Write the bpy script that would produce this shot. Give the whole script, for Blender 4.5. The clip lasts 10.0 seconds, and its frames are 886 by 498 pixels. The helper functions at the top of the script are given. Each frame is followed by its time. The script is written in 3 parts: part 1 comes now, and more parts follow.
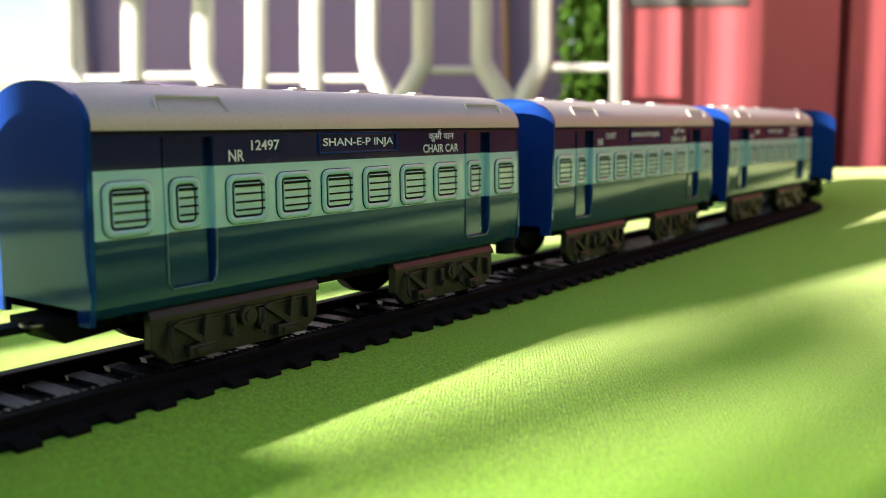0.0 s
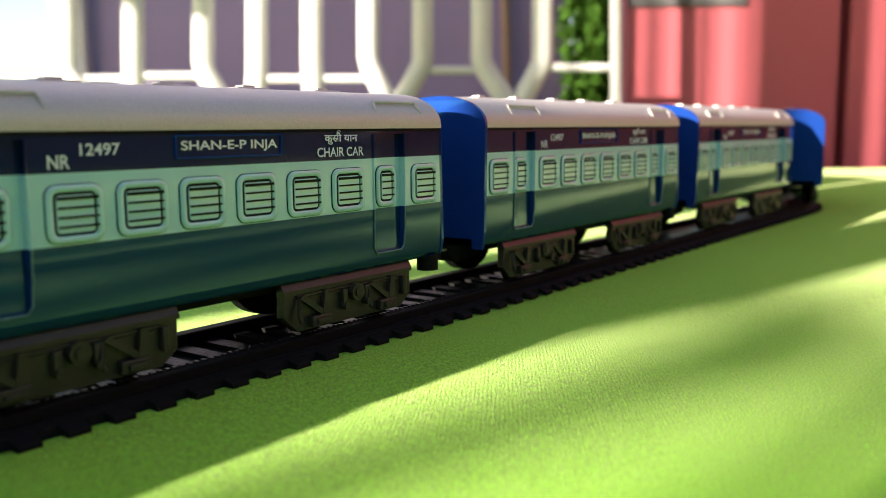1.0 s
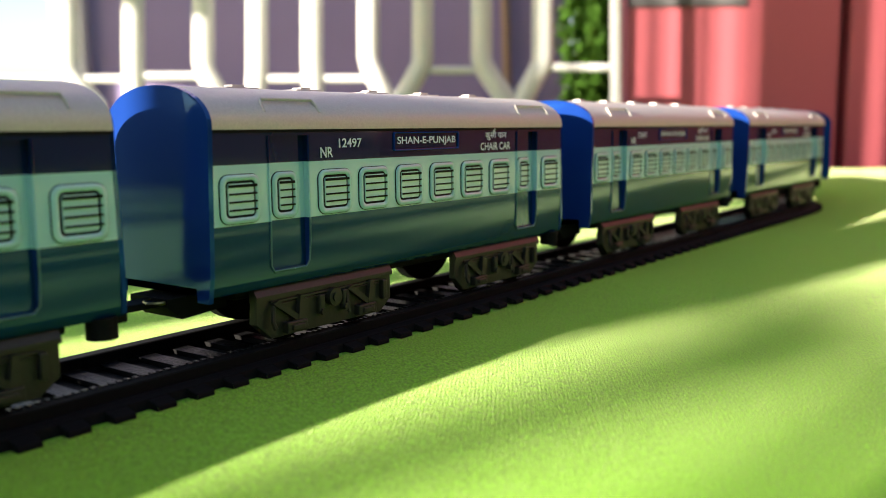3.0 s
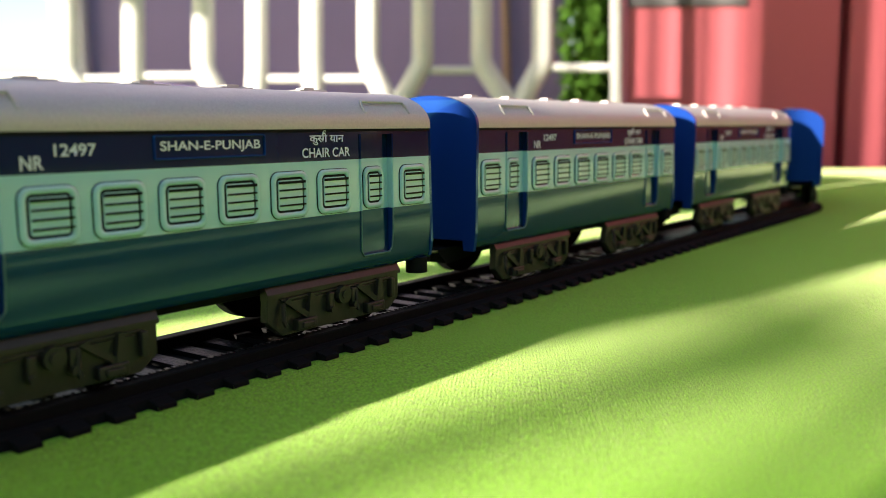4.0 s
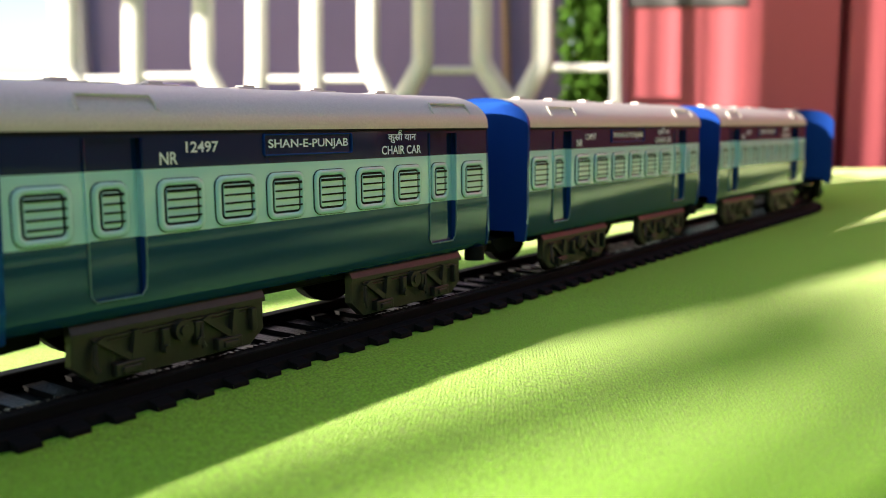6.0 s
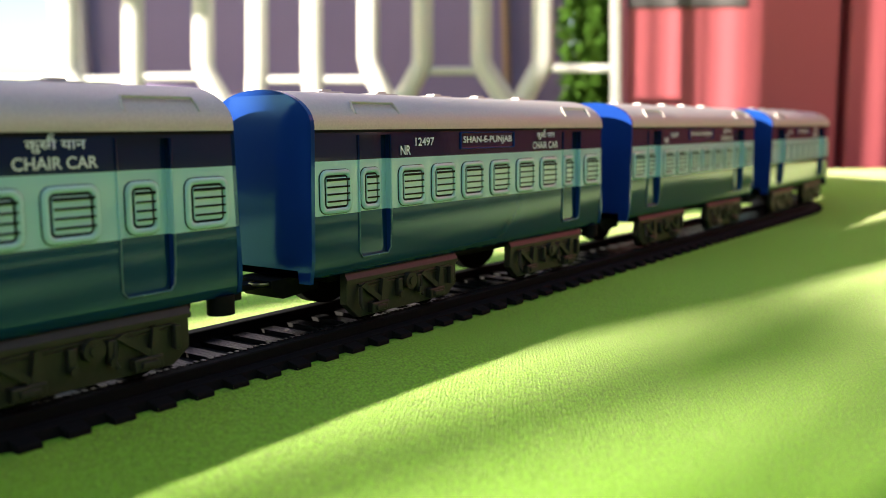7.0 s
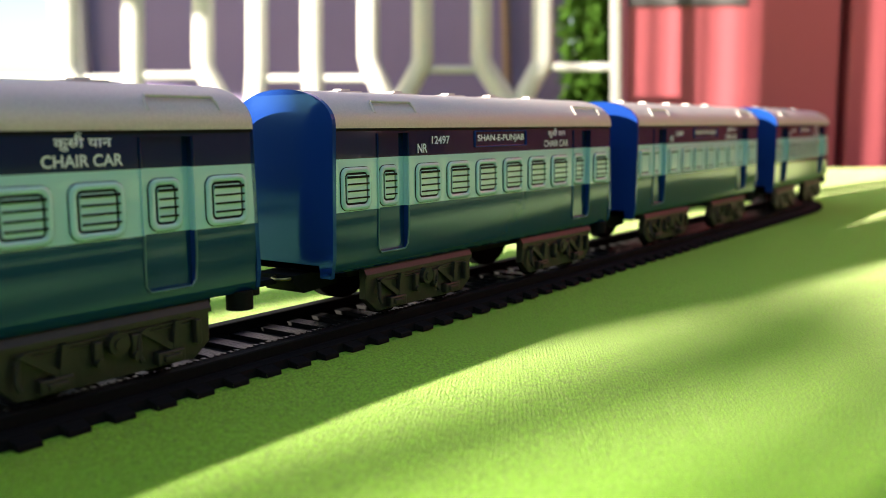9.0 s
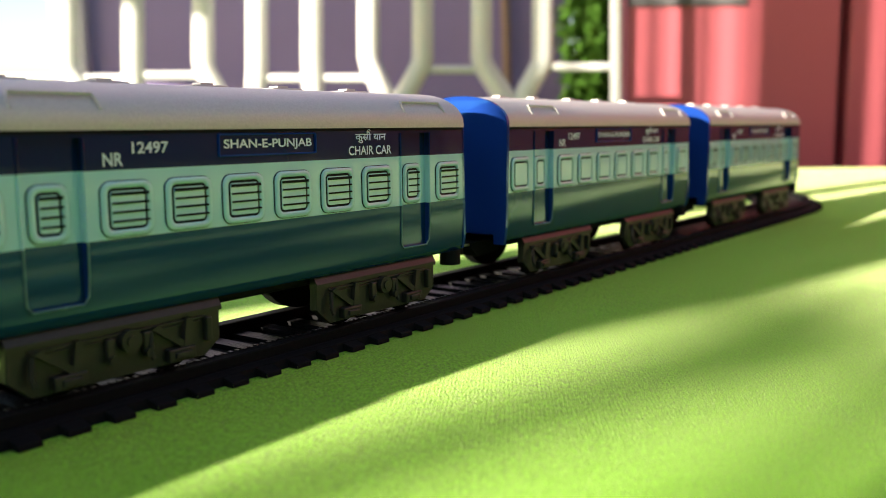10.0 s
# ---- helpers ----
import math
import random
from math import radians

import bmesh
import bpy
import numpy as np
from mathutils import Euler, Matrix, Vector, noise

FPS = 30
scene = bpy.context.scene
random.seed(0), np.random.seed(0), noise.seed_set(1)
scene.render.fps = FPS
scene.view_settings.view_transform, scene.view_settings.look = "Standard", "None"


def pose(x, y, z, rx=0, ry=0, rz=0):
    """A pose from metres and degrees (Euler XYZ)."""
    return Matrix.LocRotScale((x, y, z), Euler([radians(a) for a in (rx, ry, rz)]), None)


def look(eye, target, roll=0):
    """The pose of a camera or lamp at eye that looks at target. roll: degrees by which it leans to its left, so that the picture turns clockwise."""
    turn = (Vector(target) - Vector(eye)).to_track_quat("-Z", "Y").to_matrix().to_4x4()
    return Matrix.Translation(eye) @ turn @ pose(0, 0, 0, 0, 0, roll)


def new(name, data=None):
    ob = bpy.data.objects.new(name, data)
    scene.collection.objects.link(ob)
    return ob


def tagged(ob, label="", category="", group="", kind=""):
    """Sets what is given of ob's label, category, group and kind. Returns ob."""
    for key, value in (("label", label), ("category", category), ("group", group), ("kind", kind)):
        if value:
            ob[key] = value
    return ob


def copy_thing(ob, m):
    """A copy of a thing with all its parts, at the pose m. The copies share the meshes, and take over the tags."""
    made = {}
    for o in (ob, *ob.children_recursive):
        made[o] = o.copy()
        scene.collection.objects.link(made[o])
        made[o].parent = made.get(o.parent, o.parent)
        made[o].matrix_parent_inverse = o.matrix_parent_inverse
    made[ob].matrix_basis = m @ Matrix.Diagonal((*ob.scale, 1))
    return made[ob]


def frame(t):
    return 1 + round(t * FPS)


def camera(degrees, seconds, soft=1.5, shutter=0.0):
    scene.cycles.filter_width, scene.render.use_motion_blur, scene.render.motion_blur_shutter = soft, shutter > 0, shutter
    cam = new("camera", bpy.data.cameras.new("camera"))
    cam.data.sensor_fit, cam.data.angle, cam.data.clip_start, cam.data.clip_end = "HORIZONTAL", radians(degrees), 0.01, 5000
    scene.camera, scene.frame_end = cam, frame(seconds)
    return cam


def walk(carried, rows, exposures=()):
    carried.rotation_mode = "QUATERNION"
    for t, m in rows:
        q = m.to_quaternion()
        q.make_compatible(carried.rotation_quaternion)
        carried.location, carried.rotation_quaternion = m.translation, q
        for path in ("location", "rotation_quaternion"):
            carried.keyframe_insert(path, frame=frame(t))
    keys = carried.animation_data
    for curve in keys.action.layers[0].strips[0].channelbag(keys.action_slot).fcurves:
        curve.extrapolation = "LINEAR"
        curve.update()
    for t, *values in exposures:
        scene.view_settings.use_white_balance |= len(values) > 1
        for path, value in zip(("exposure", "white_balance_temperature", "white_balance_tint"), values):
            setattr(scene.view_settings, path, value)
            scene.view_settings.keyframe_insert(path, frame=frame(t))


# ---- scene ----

K = 0.183                      # one unit of the plan in metres
EYE_Z = 0.36 * K
YAW, PITCH, ROLL = 53.25, 7.60, -0.576
cam = camera(52.6, 10.0, soft=0.75)
cam.data.dof.use_dof = True
cam.data.dof.focus_distance = 0.275
cam.data.dof.aperture_fstop = 13.0


def aim(dy=0.0, dx=0.0):
    """The tripod's pose, nudged by a few hundredths of a degree."""
    a, p = radians(YAW + dx), radians(PITCH + dy)
    way = Vector((math.sin(a) * math.cos(p), math.cos(a) * math.cos(p), -math.sin(p)))
    eye = Vector((0, 0, EYE_Z))
    return look(eye, eye + way, ROLL)


walk(cam, [(0, aim(0.0)), (2.5, aim(0.0)), (5.5, aim(-0.01)), (7.0, aim(-0.05, 0.0)), (7.5, aim(-0.11)),
           (8.0, aim(-0.06)), (9.0, aim(0.03)), (10, aim(0.04))])

# ---- light ----
SUN_WAY = Vector((4.51, -0.635, -1.0)).normalized()
world = bpy.data.worlds.new("sky")
scene.world = world
world.use_nodes = True
wn = world.node_tree
sky = wn.nodes.new("ShaderNodeTexSky")
sky.sky_type = "NISHITA"
sky.sun_disc = False
sky.sun_elevation = math.asin(-SUN_WAY.z)
sky.sun_rotation = math.atan2(-SUN_WAY.x, -SUN_WAY.y)
wn.links.new(sky.outputs[0], wn.nodes["Background"].inputs[0])
wn.nodes["Background"].inputs[1].default_value = 0.082
sun = new("sun", bpy.data.lights.new("sun", "SUN"))
sun.data.energy, sun.data.angle, sun.data.color = 5.0, radians(0.45), (1.0, 0.895, 0.76)
sun.matrix_world = look((-3, 0.6, 0.9), Vector((-3, 0.6, 0.9)) + SUN_WAY)
scene.view_settings.exposure = 2.04


# ---- materials ----
def material(name, colour, rough=0.5, metal=0.0, coat=0.0, grain=0.0, grain_scale=800.0, bump=0.0, blotch=0.08, blotch_scale=25.0, spec=0.5, streak=0.0, ior=1.5, tint=(1, 1, 1), crisp=False):
    """A painted, moulded or woven surface: colour varied at two scales, with relief."""
    m = bpy.data.materials.new(name)
    m.use_nodes = True
    n, l = m.node_tree.nodes, m.node_tree.links
    b = n["Principled BSDF"]
    b.inputs["Metallic"].default_value = metal
    b.inputs["Coat Weight"].default_value = coat
    b.inputs["Coat Roughness"].default_value = 0.05
    b.inputs["Coat IOR"].default_value = 1.6
    b.inputs["Specular IOR Level"].default_value = spec
    b.inputs["IOR"].default_value = ior
    b.inputs["Specular Tint"].default_value = (*tint, 1)
    co = n.new("ShaderNodeTexCoord")
    big, fine = n.new("ShaderNodeTexNoise"), n.new("ShaderNodeTexNoise")
    big.inputs["Scale"].default_value, fine.inputs["Scale"].default_value = blotch_scale, grain_scale
    big.inputs["Detail"].default_value = 4
    for t in (big, fine):
        l.new(co.outputs["Object"], t.inputs["Vector"])
    mix = n.new("ShaderNodeMix")
    mix.data_type = "RGBA"
    lo = [c * (1 - blotch - grain) for c in colour]
    hi = [min(1, c * (1 + blotch + grain)) for c in colour]
    mix.inputs[6].default_value, mix.inputs[7].default_value = (*lo, 1), (*hi, 1)
    f = n.new("ShaderNodeMath")
    f.operation = "MULTIPLY_ADD"
    w = grain / max(1e-6, grain + blotch)
    if crisp:
        hard = n.new("ShaderNodeMapRange")
        hard.inputs[1].default_value, hard.inputs[2].default_value = 0.36, 0.64
        l.new(fine.outputs[0], hard.inputs[0])
        l.new(hard.outputs[0], f.inputs[0])
    else:
        l.new(fine.outputs[0], f.inputs[0])
    f.inputs[1].default_value = w
    g = n.new("ShaderNodeMath")
    g.operation = "MULTIPLY"
    l.new(big.outputs[0], g.inputs[0])
    g.inputs[1].default_value = 1 - w
    l.new(g.outputs[0], f.inputs[2])
    l.new(f.outputs[0], mix.inputs[0])
    l.new(mix.outputs[2], b.inputs["Base Color"])
    r = n.new("ShaderNodeMapRange")
    r.inputs[3].default_value, r.inputs[4].default_value = max(0.02, rough * 0.8), min(1, rough * 1.25)
    l.new(big.outputs[0], r.inputs[0])
    l.new(r.outputs[0], b.inputs["Roughness"])
    if bump:
        bp = n.new("ShaderNodeBump")
        bp.inputs["Strength"].default_value = bump
        bp.inputs["Distance"].default_value = 0.0004
        l.new(fine.outputs[0], bp.inputs["Height"])
        l.new(bp.outputs[0], b.inputs["Normal"])
    if streak:
        mp, rip, bs = n.new("ShaderNodeMapping"), n.new("ShaderNodeTexNoise"), n.new("ShaderNodeBump")
        mp.inputs["Scale"].default_value = (9, 9, 70)
        rip.inputs["Scale"].default_value, rip.inputs["Detail"].default_value = 1.0, 2
        bs.inputs["Strength"].default_value, bs.inputs["Distance"].default_value = streak, 0.002
        l.new(co.outputs["Object"], mp.inputs[0])
        l.new(mp.outputs[0], rip.inputs["Vector"])
        l.new(rip.outputs[0], bs.inputs["Height"])
        if bump:
            l.new(bs.outputs[0], bp.inputs["Normal"])
        else:
            l.new(bs.outputs[0], b.inputs["Normal"])
    return m


NAVY = material("navy_gloss_paint", (0.003, 0.014, 0.060), 0.07, blotch_scale=60, bump=0.006, coat=0.5, ior=2.1, tint=(0.25, 0.20, 0.30), streak=0.05)
# Lower body's navy, with part of the cloth's reflected green put into its colour.
LOWER_NAVY = material("lower_navy_reflection_tint", (0.002, 0.023, 0.084), 0.09, blotch_scale=60, bump=0.006, coat=0.3, ior=2.6, tint=(0.05, 0.165, 0.29), streak=0.05)
MINT = material("pale_mint_paint", (0.40, 0.69, 0.75), 0.25, coat=0.5, blotch=0.05, bump=0.02)
# Lighter teal for lower door rims: their highlight is put into the colour.
RIM_HIGHLIGHT = material("teal_rim_highlight", (0.06, 0.14, 0.17), 0.25, blotch=0.3, blotch_scale=300, ior=1.6)
BLUE = material("blue_plastic", (0.008, 0.034, 0.185), 0.08, bump=0.008, streak=0.02, ior=1.85, tint=(0.03, 0.32, 0.75))
SILVER = material("silver_grey_plastic", (0.57, 0.52, 0.475), 0.45, metal=0.15, grain=0.16, grain_scale=1600, bump=0.22)
GROOVE = material("dark_groove_ink", (0.004, 0.009, 0.010), 0.6, spec=0.15)
WHITE_INK = material("white_lettering", (0.75, 0.80, 0.90), 0.4, blotch=0.04)
BOGIE = material("grey_brown_plastic", (0.027, 0.026, 0.020), 0.36, spec=0.28, grain=0.2, bump=0.2)
BLACK = material("black_plastic", (0.009, 0.009, 0.009), 0.65, grain=0.2, bump=0.2, spec=0.06)
# Darker copy of the black plastic; the shade under the coach is in its colour.
WHEEL_SHADE = material("black_wheel_shaded", (0.003, 0.003, 0.003), 0.7, grain=0.2, bump=0.1, spec=0.04)
SLEEPER = material("glossy_black_plastic", (0.013, 0.013, 0.014), 0.32, grain=0.5, bump=1.0, grain_scale=1000, spec=0.15)
BRASS = material("brass_metal", (0.6, 0.45, 0.15), 0.3, metal=1.0)
CREAM = material("cream_enamel", (0.55, 0.545, 0.51), 0.35, blotch=0.05)
PURPLE = material("purple_wall_paint", (0.24, 0.19, 0.33), 0.7, blotch=0.15, blotch_scale=3)
RED = material("red_painted_metal", (0.34, 0.075, 0.090), 0.5, blotch=0.08, blotch_scale=3)
DARK_RED = material("dark_red_shadow_gap", (0.10, 0.02, 0.02), 0.6)
DARK_GREY = material("dark_grey_strip", (0.075, 0.07, 0.07), 0.5)
PLASTER = material("room_plaster", (0.22, 0.20, 0.19), 0.9, blotch_scale=2)
WOOD = material("brown_wood", (0.30, 0.19, 0.12), 0.6, blotch=0.2)
LEAF = material("leaf", (0.075, 0.17, 0.022), 0.6, blotch=0.4, blotch_scale=30, spec=0.2)
leaf_n = LEAF.node_tree.nodes
leaf_t, leaf_m = leaf_n.new("ShaderNodeBsdfTranslucent"), leaf_n.new("ShaderNodeMixShader")
leaf_t.inputs[0].default_value = (0.16, 0.30, 0.04, 1)
LEAF.node_tree.links.new(leaf_n["Principled BSDF"].outputs[0], leaf_m.inputs[1])
LEAF.node_tree.links.new(leaf_t.outputs[0], leaf_m.inputs[2])
LEAF.node_tree.links.new(leaf_m.outputs[0], leaf_n["Material Output"].inputs[0])
STONE = material("grey_floor", (0.17, 0.18, 0.16), 0.6, blotch_scale=3)


def cloth_material():
    """Lime woven cloth: crossed threads, with slubs and soft unevenness."""
    m = material("lime_woven_cloth", (0.222, 0.525, 0.023), 0.85, grain=0.42, grain_scale=1700, blotch=0.06, blotch_scale=14, spec=0.10, crisp=True)
    n, l = m.node_tree.nodes, m.node_tree.links
    b = n["Principled BSDF"]
    b.inputs["Sheen Weight"].default_value = 0.38
    b.inputs["Sheen Roughness"].default_value = 0.3
    b.inputs["Sheen Tint"].default_value = (1.0, 0.92, 0.60, 1)
    co = n.new("ShaderNodeTexCoord")
    total = None
    for turn, scale in ((4, 300), (94, 430)):
        mp = n.new("ShaderNodeMapping")
        mp.inputs["Rotation"].default_value = (0, 0, radians(turn))
        l.new(co.outputs["Object"], mp.inputs[0])
        wv = n.new("ShaderNodeTexWave")
        wv.inputs["Scale"].default_value = scale
        wv.inputs["Distortion"].default_value = 0.9
        wv.inputs["Detail"].default_value = 2
        wv.inputs["Detail Scale"].default_value = 0.6
        l.new(mp.outputs[0], wv.inputs[0])
        if total is None:
            total = wv
        else:
            add = n.new("ShaderNodeMath")
            l.new(total.outputs["Fac"], add.inputs[0])
            l.new(wv.outputs["Fac"], add.inputs[1])
            total = add
    slub = n.new("ShaderNodeTexNoise")
    slub.inputs["Scale"].default_value, slub.inputs["Detail"].default_value = 2000, 2
    l.new(co.outputs["Object"], slub.inputs["Vector"])
    mix = n.new("ShaderNodeMath")
    mix.operation = "MULTIPLY_ADD"
    mix.inputs[1].default_value = 2.9
    l.new(slub.outputs[0], mix.inputs[0])
    soft = n.new("ShaderNodeMath")
    soft.operation = "MULTIPLY"
    soft.inputs[1].default_value = 0.20
    l.new(total.outputs[0], soft.inputs[0])
    l.new(soft.outputs[0], mix.inputs[2])
    total = mix
    bp = n.new("ShaderNodeBump")
    bp.inputs["Strength"].default_value, bp.inputs["Distance"].default_value = 0.42, 0.0004
    l.new(total.outputs[0], bp.inputs["Height"])
    l.new(bp.outputs[0], b.inputs["Normal"])
    return m


CLOTH = cloth_material()


# ---- mesh helpers ----
def box(bm, x0, x1, y0, y1, z0, z1, bevel=0.0, mat=0):
    r = bmesh.ops.create_cube(bm, size=1)
    for v in r["verts"]:
        v.co = Vector((x0 + (v.co.x + 0.5) * (x1 - x0), y0 + (v.co.y + 0.5) * (y1 - y0), z0 + (v.co.z + 0.5) * (z1 - z0)))
    fs = {f for v in r["verts"] for f in v.link_faces}
    for f in fs:
        f.material_index = mat
    if bevel:
        es = list({e for v in r["verts"] for e in v.link_edges})
        bmesh.ops.bevel(bm, geom=es, offset=bevel, segments=2, affect="EDGES", profile=0.5)


def rod(bm, a, b, r, seg=12):
    a, b = Vector(a), Vector(b)
    m = Matrix.Translation((a + b) / 2) @ (b - a).to_track_quat("Z", "Y").to_matrix().to_4x4()
    bmesh.ops.create_cone(bm, cap_ends=True, segments=seg, radius1=r, radius2=r, depth=(b - a).length, matrix=m)


def tube(bm, pts, r, seg=8):
    """A bent round bar through pts."""
    pts = [Vector(p) for p in pts]
    rings = []
    for i, p in enumerate(pts):
        d = (pts[min(i + 1, len(pts) - 1)] - pts[max(i - 1, 0)]).normalized()
        if i == 0:
            side = d.orthogonal().normalized()
        side = (side - d * side.dot(d)).normalized()
        up = d.cross(side)
        rings.append([bm.verts.new(p + side * (r * math.cos(k * math.tau / seg)) + up * (r * math.sin(k * math.tau / seg))) for k in range(seg)])
    for a, b in zip(rings, rings[1:]):
        for k in range(seg):
            bm.faces.new((a[k], a[(k + 1) % seg], b[(k + 1) % seg], b[k]))
    bm.faces.new(rings[0][::-1])
    bm.faces.new(rings[-1])


def outline(w, h, r, seg=5):
    """A rounded rectangle's points round its centre, in x and z."""
    out = []
    for cx, cz, a0 in ((w / 2 - r, h / 2 - r, 0), (-w / 2 + r, h / 2 - r, 90), (-w / 2 + r, -h / 2 + r, 180), (w / 2 - r, -h / 2 + r, 270)):
        for k in range(seg):
            a = radians(a0 + 90 * k / (seg - 1))
            out.append((cx + r * math.cos(a), cz + r * math.sin(a)))
    return out


def plate(bm, pts, y0, y1, bevel=0.0, mat=0):
    """A slab of the outline pts (x, z), from y0 (near face) back to y1."""
    cx, cz = sum(p[0] for p in pts) / len(pts), sum(p[1] for p in pts) / len(pts)
    loops = []
    if bevel:
        k = [(cx + (x - cx) * (1 - bevel / max(1e-6, math.hypot(x - cx, z - cz))), cz + (z - cz) * (1 - bevel / max(1e-6, math.hypot(x - cx, z - cz)))) for x, z in pts]
        s = 1 if y1 > y0 else -1
        loops.append([bm.verts.new((x, y0, z)) for x, z in k])
        loops.append([bm.verts.new((x, y0 + s * bevel * 0.6, z)) for x, z in pts])
    else:
        loops.append([bm.verts.new((x, y0, z)) for x, z in pts])
    loops.append([bm.verts.new((x, y1, z)) for x, z in pts])
    fs = [bm.faces.new(loops[0]), bm.faces.new(loops[-1][::-1])]
    for a, b in zip(loops, loops[1:]):
        for i in range(len(pts)):
            j = (i + 1) % len(pts)
            fs.append(bm.faces.new((a[i], b[i], b[j], a[j])))
    for f in fs:
        f.material_index = mat


def ring(bm, outer, inner, y0, y1):
    """A raised frame between two outlines; rounded over its face."""
    mid_o = [(a[0] * 0.75 + b[0] * 0.25, a[1] * 0.75 + b[1] * 0.25) for a, b in zip(outer, inner)]
    mid_i = [(a[0] * 0.25 + b[0] * 0.75, a[1] * 0.25 + b[1] * 0.75) for a, b in zip(outer, inner)]
    loops = []
    for pts, y in ((outer, y1), (outer, y1 * 0.5 + y0 * 0.5), (mid_o, y0), (mid_i, y0), (inner, y1 * 0.5 + y0 * 0.5), (inner, y1)):
        loops.append([bm.verts.new((x, y, z)) for x, z in pts])
    for a, b in zip(loops, loops[1:]):
        for i in range(len(outer)):
            j = (i + 1) % len(outer)
            bm.faces.new((a[i], b[i], b[j], a[j]))


def finish(bm, name, mats, smooth=False):
    bmesh.ops.recalc_face_normals(bm, faces=bm.faces)
    me = bpy.data.meshes.new(name)
    bm.to_mesh(me)
    bm.free()
    for m in mats if isinstance(mats, (list, tuple)) else [mats]:
        me.materials.append(m)
    if smooth:
        for p in me.polygons:
            p.use_smooth = True
        me.set_sharp_from_angle(angle=radians(35))
    return me


def part(name, bm, mat, parent=None, label="", smooth=False):
    """One mesh object under a thing or a part; bm may be a mesh that is shared."""
    me = bm if isinstance(bm, bpy.types.Mesh) else finish(bm, name, mat, smooth)
    ob = new(name, me)
    if parent:
        ob.parent = parent
    return tagged(ob, label=label)


def lettering(name, text, height, width, parent, x, z, y, mat=None):
    """Flat letters, height and width in metres, on the near side of a coach."""
    cu = bpy.data.curves.new("letters", "FONT")
    cu.body, cu.offset = text, 0.018
    cu.align_x, cu.align_y = "CENTER", "CENTER"
    ob = bpy.data.objects.new("letters", cu)
    scene.collection.objects.link(ob)
    me = bpy.data.meshes.new_from_object(ob.evaluated_get(bpy.context.evaluated_depsgraph_get()))
    bpy.data.objects.remove(ob)
    co = np.array([v.co[:] for v in me.vertices])
    lo, hi = co.min(0), co.max(0)
    for v in me.vertices:
        v.co = Vector((((v.co.x - lo[0]) / (hi[0] - lo[0]) - 0.5) * width, 0, ((v.co.y - lo[1]) / (hi[1] - lo[1]) - 0.5) * height))
    me.materials.clear()
    me.materials.append(mat or WHITE_INK)
    o = new(name, me)
    o.parent = parent
    o.matrix_basis = pose(x, y, z)
    return o


# ---- the track's line ----
XS, RC, YC = 3.80 * K, 1.25 * K, 1.115 * K


def along(s):
    """A place on the track's middle line, s metres along it, and its heading."""
    if s <= XS:
        return Vector((s, YC, 0)), 0.0
    a = (s - XS) / RC
    if a <= math.pi:
        return Vector((XS + RC * math.sin(a), YC + RC - RC * math.cos(a), 0)), a
    return Vector((XS - (s - XS - math.pi * RC), YC + 2 * RC, 0)), math.pi


# ---- large structure ----
BG = Matrix.Rotation(radians(-YAW), 4, "Z")      # x to the right of the view, y away from it


def setting(name, bm, mat, label, m=None, category="", kind="structure", smooth=False):
    ob = part(name, bm, mat, None, label, smooth)
    if m is not None:
        ob.matrix_world = m
    return tagged(ob, category=category, kind=kind)


def build_setting():
    bm = bmesh.new()
    nx, ny = 140, 109
    x0, x1, y0, y1 = -1.5, 1.5, -1.20, 1.385
    vs = [[bm.verts.new((x0 + (x1 - x0) * i / nx, y0 + (y1 - y0) * j / ny,
                         0.0006 * noise.noise((i * 0.16, j * 0.16, 3.0)))) for i in range(nx + 1)] for j in range(ny + 1)]
    for j in range(ny):
        for i in range(nx):
            bm.faces.new((vs[j][i], vs[j][i + 1], vs[j + 1][i + 1], vs[j + 1][i]))
    edge = [vs[0][i] for i in range(nx + 1)] + [vs[j][nx] for j in range(1, ny + 1)] + [vs[ny][i] for i in range(nx - 1, -1, -1)] + [vs[j][0] for j in range(ny - 1, 0, -1)]
    low = [bm.verts.new((v.co.x * 1.006, v.co.y * 1.006, -0.12 + 0.01 * math.sin(k * 0.35))) for k, v in enumerate(edge)]
    for k in range(len(edge)):
        bm.faces.new((edge[k - 1], edge[k], low[k], low[k - 1]))
    ob = part("tablecloth", bm, CLOTH, None, "lime green woven cloth spread flat over a table", True)
    ob.matrix_world = BG
    tagged(ob, category="tablecloth")

    bm = bmesh.new()
    box(bm, -1.48, 1.48, -1.18, 1.36, -0.04, -0.003)
    table = part("table", bm, STONE, None, "low table hidden under a green cloth")
    table.matrix_world = BG
    tagged(table, category="table")
    for sx in (-1.4, 1.4):
        for sy in (-1.10, 1.28):
            bm = bmesh.new()
            box(bm, sx - 0.03, sx + 0.03, sy - 0.03, sy + 0.03, -0.6, -0.04)
            part("leg", bm, STONE, table)

    bm = bmesh.new()
    box(bm, -60, 60, -60, 60, -0.7, -0.6)
    setting("floor", bm, STONE, "grey stone floor", BG)


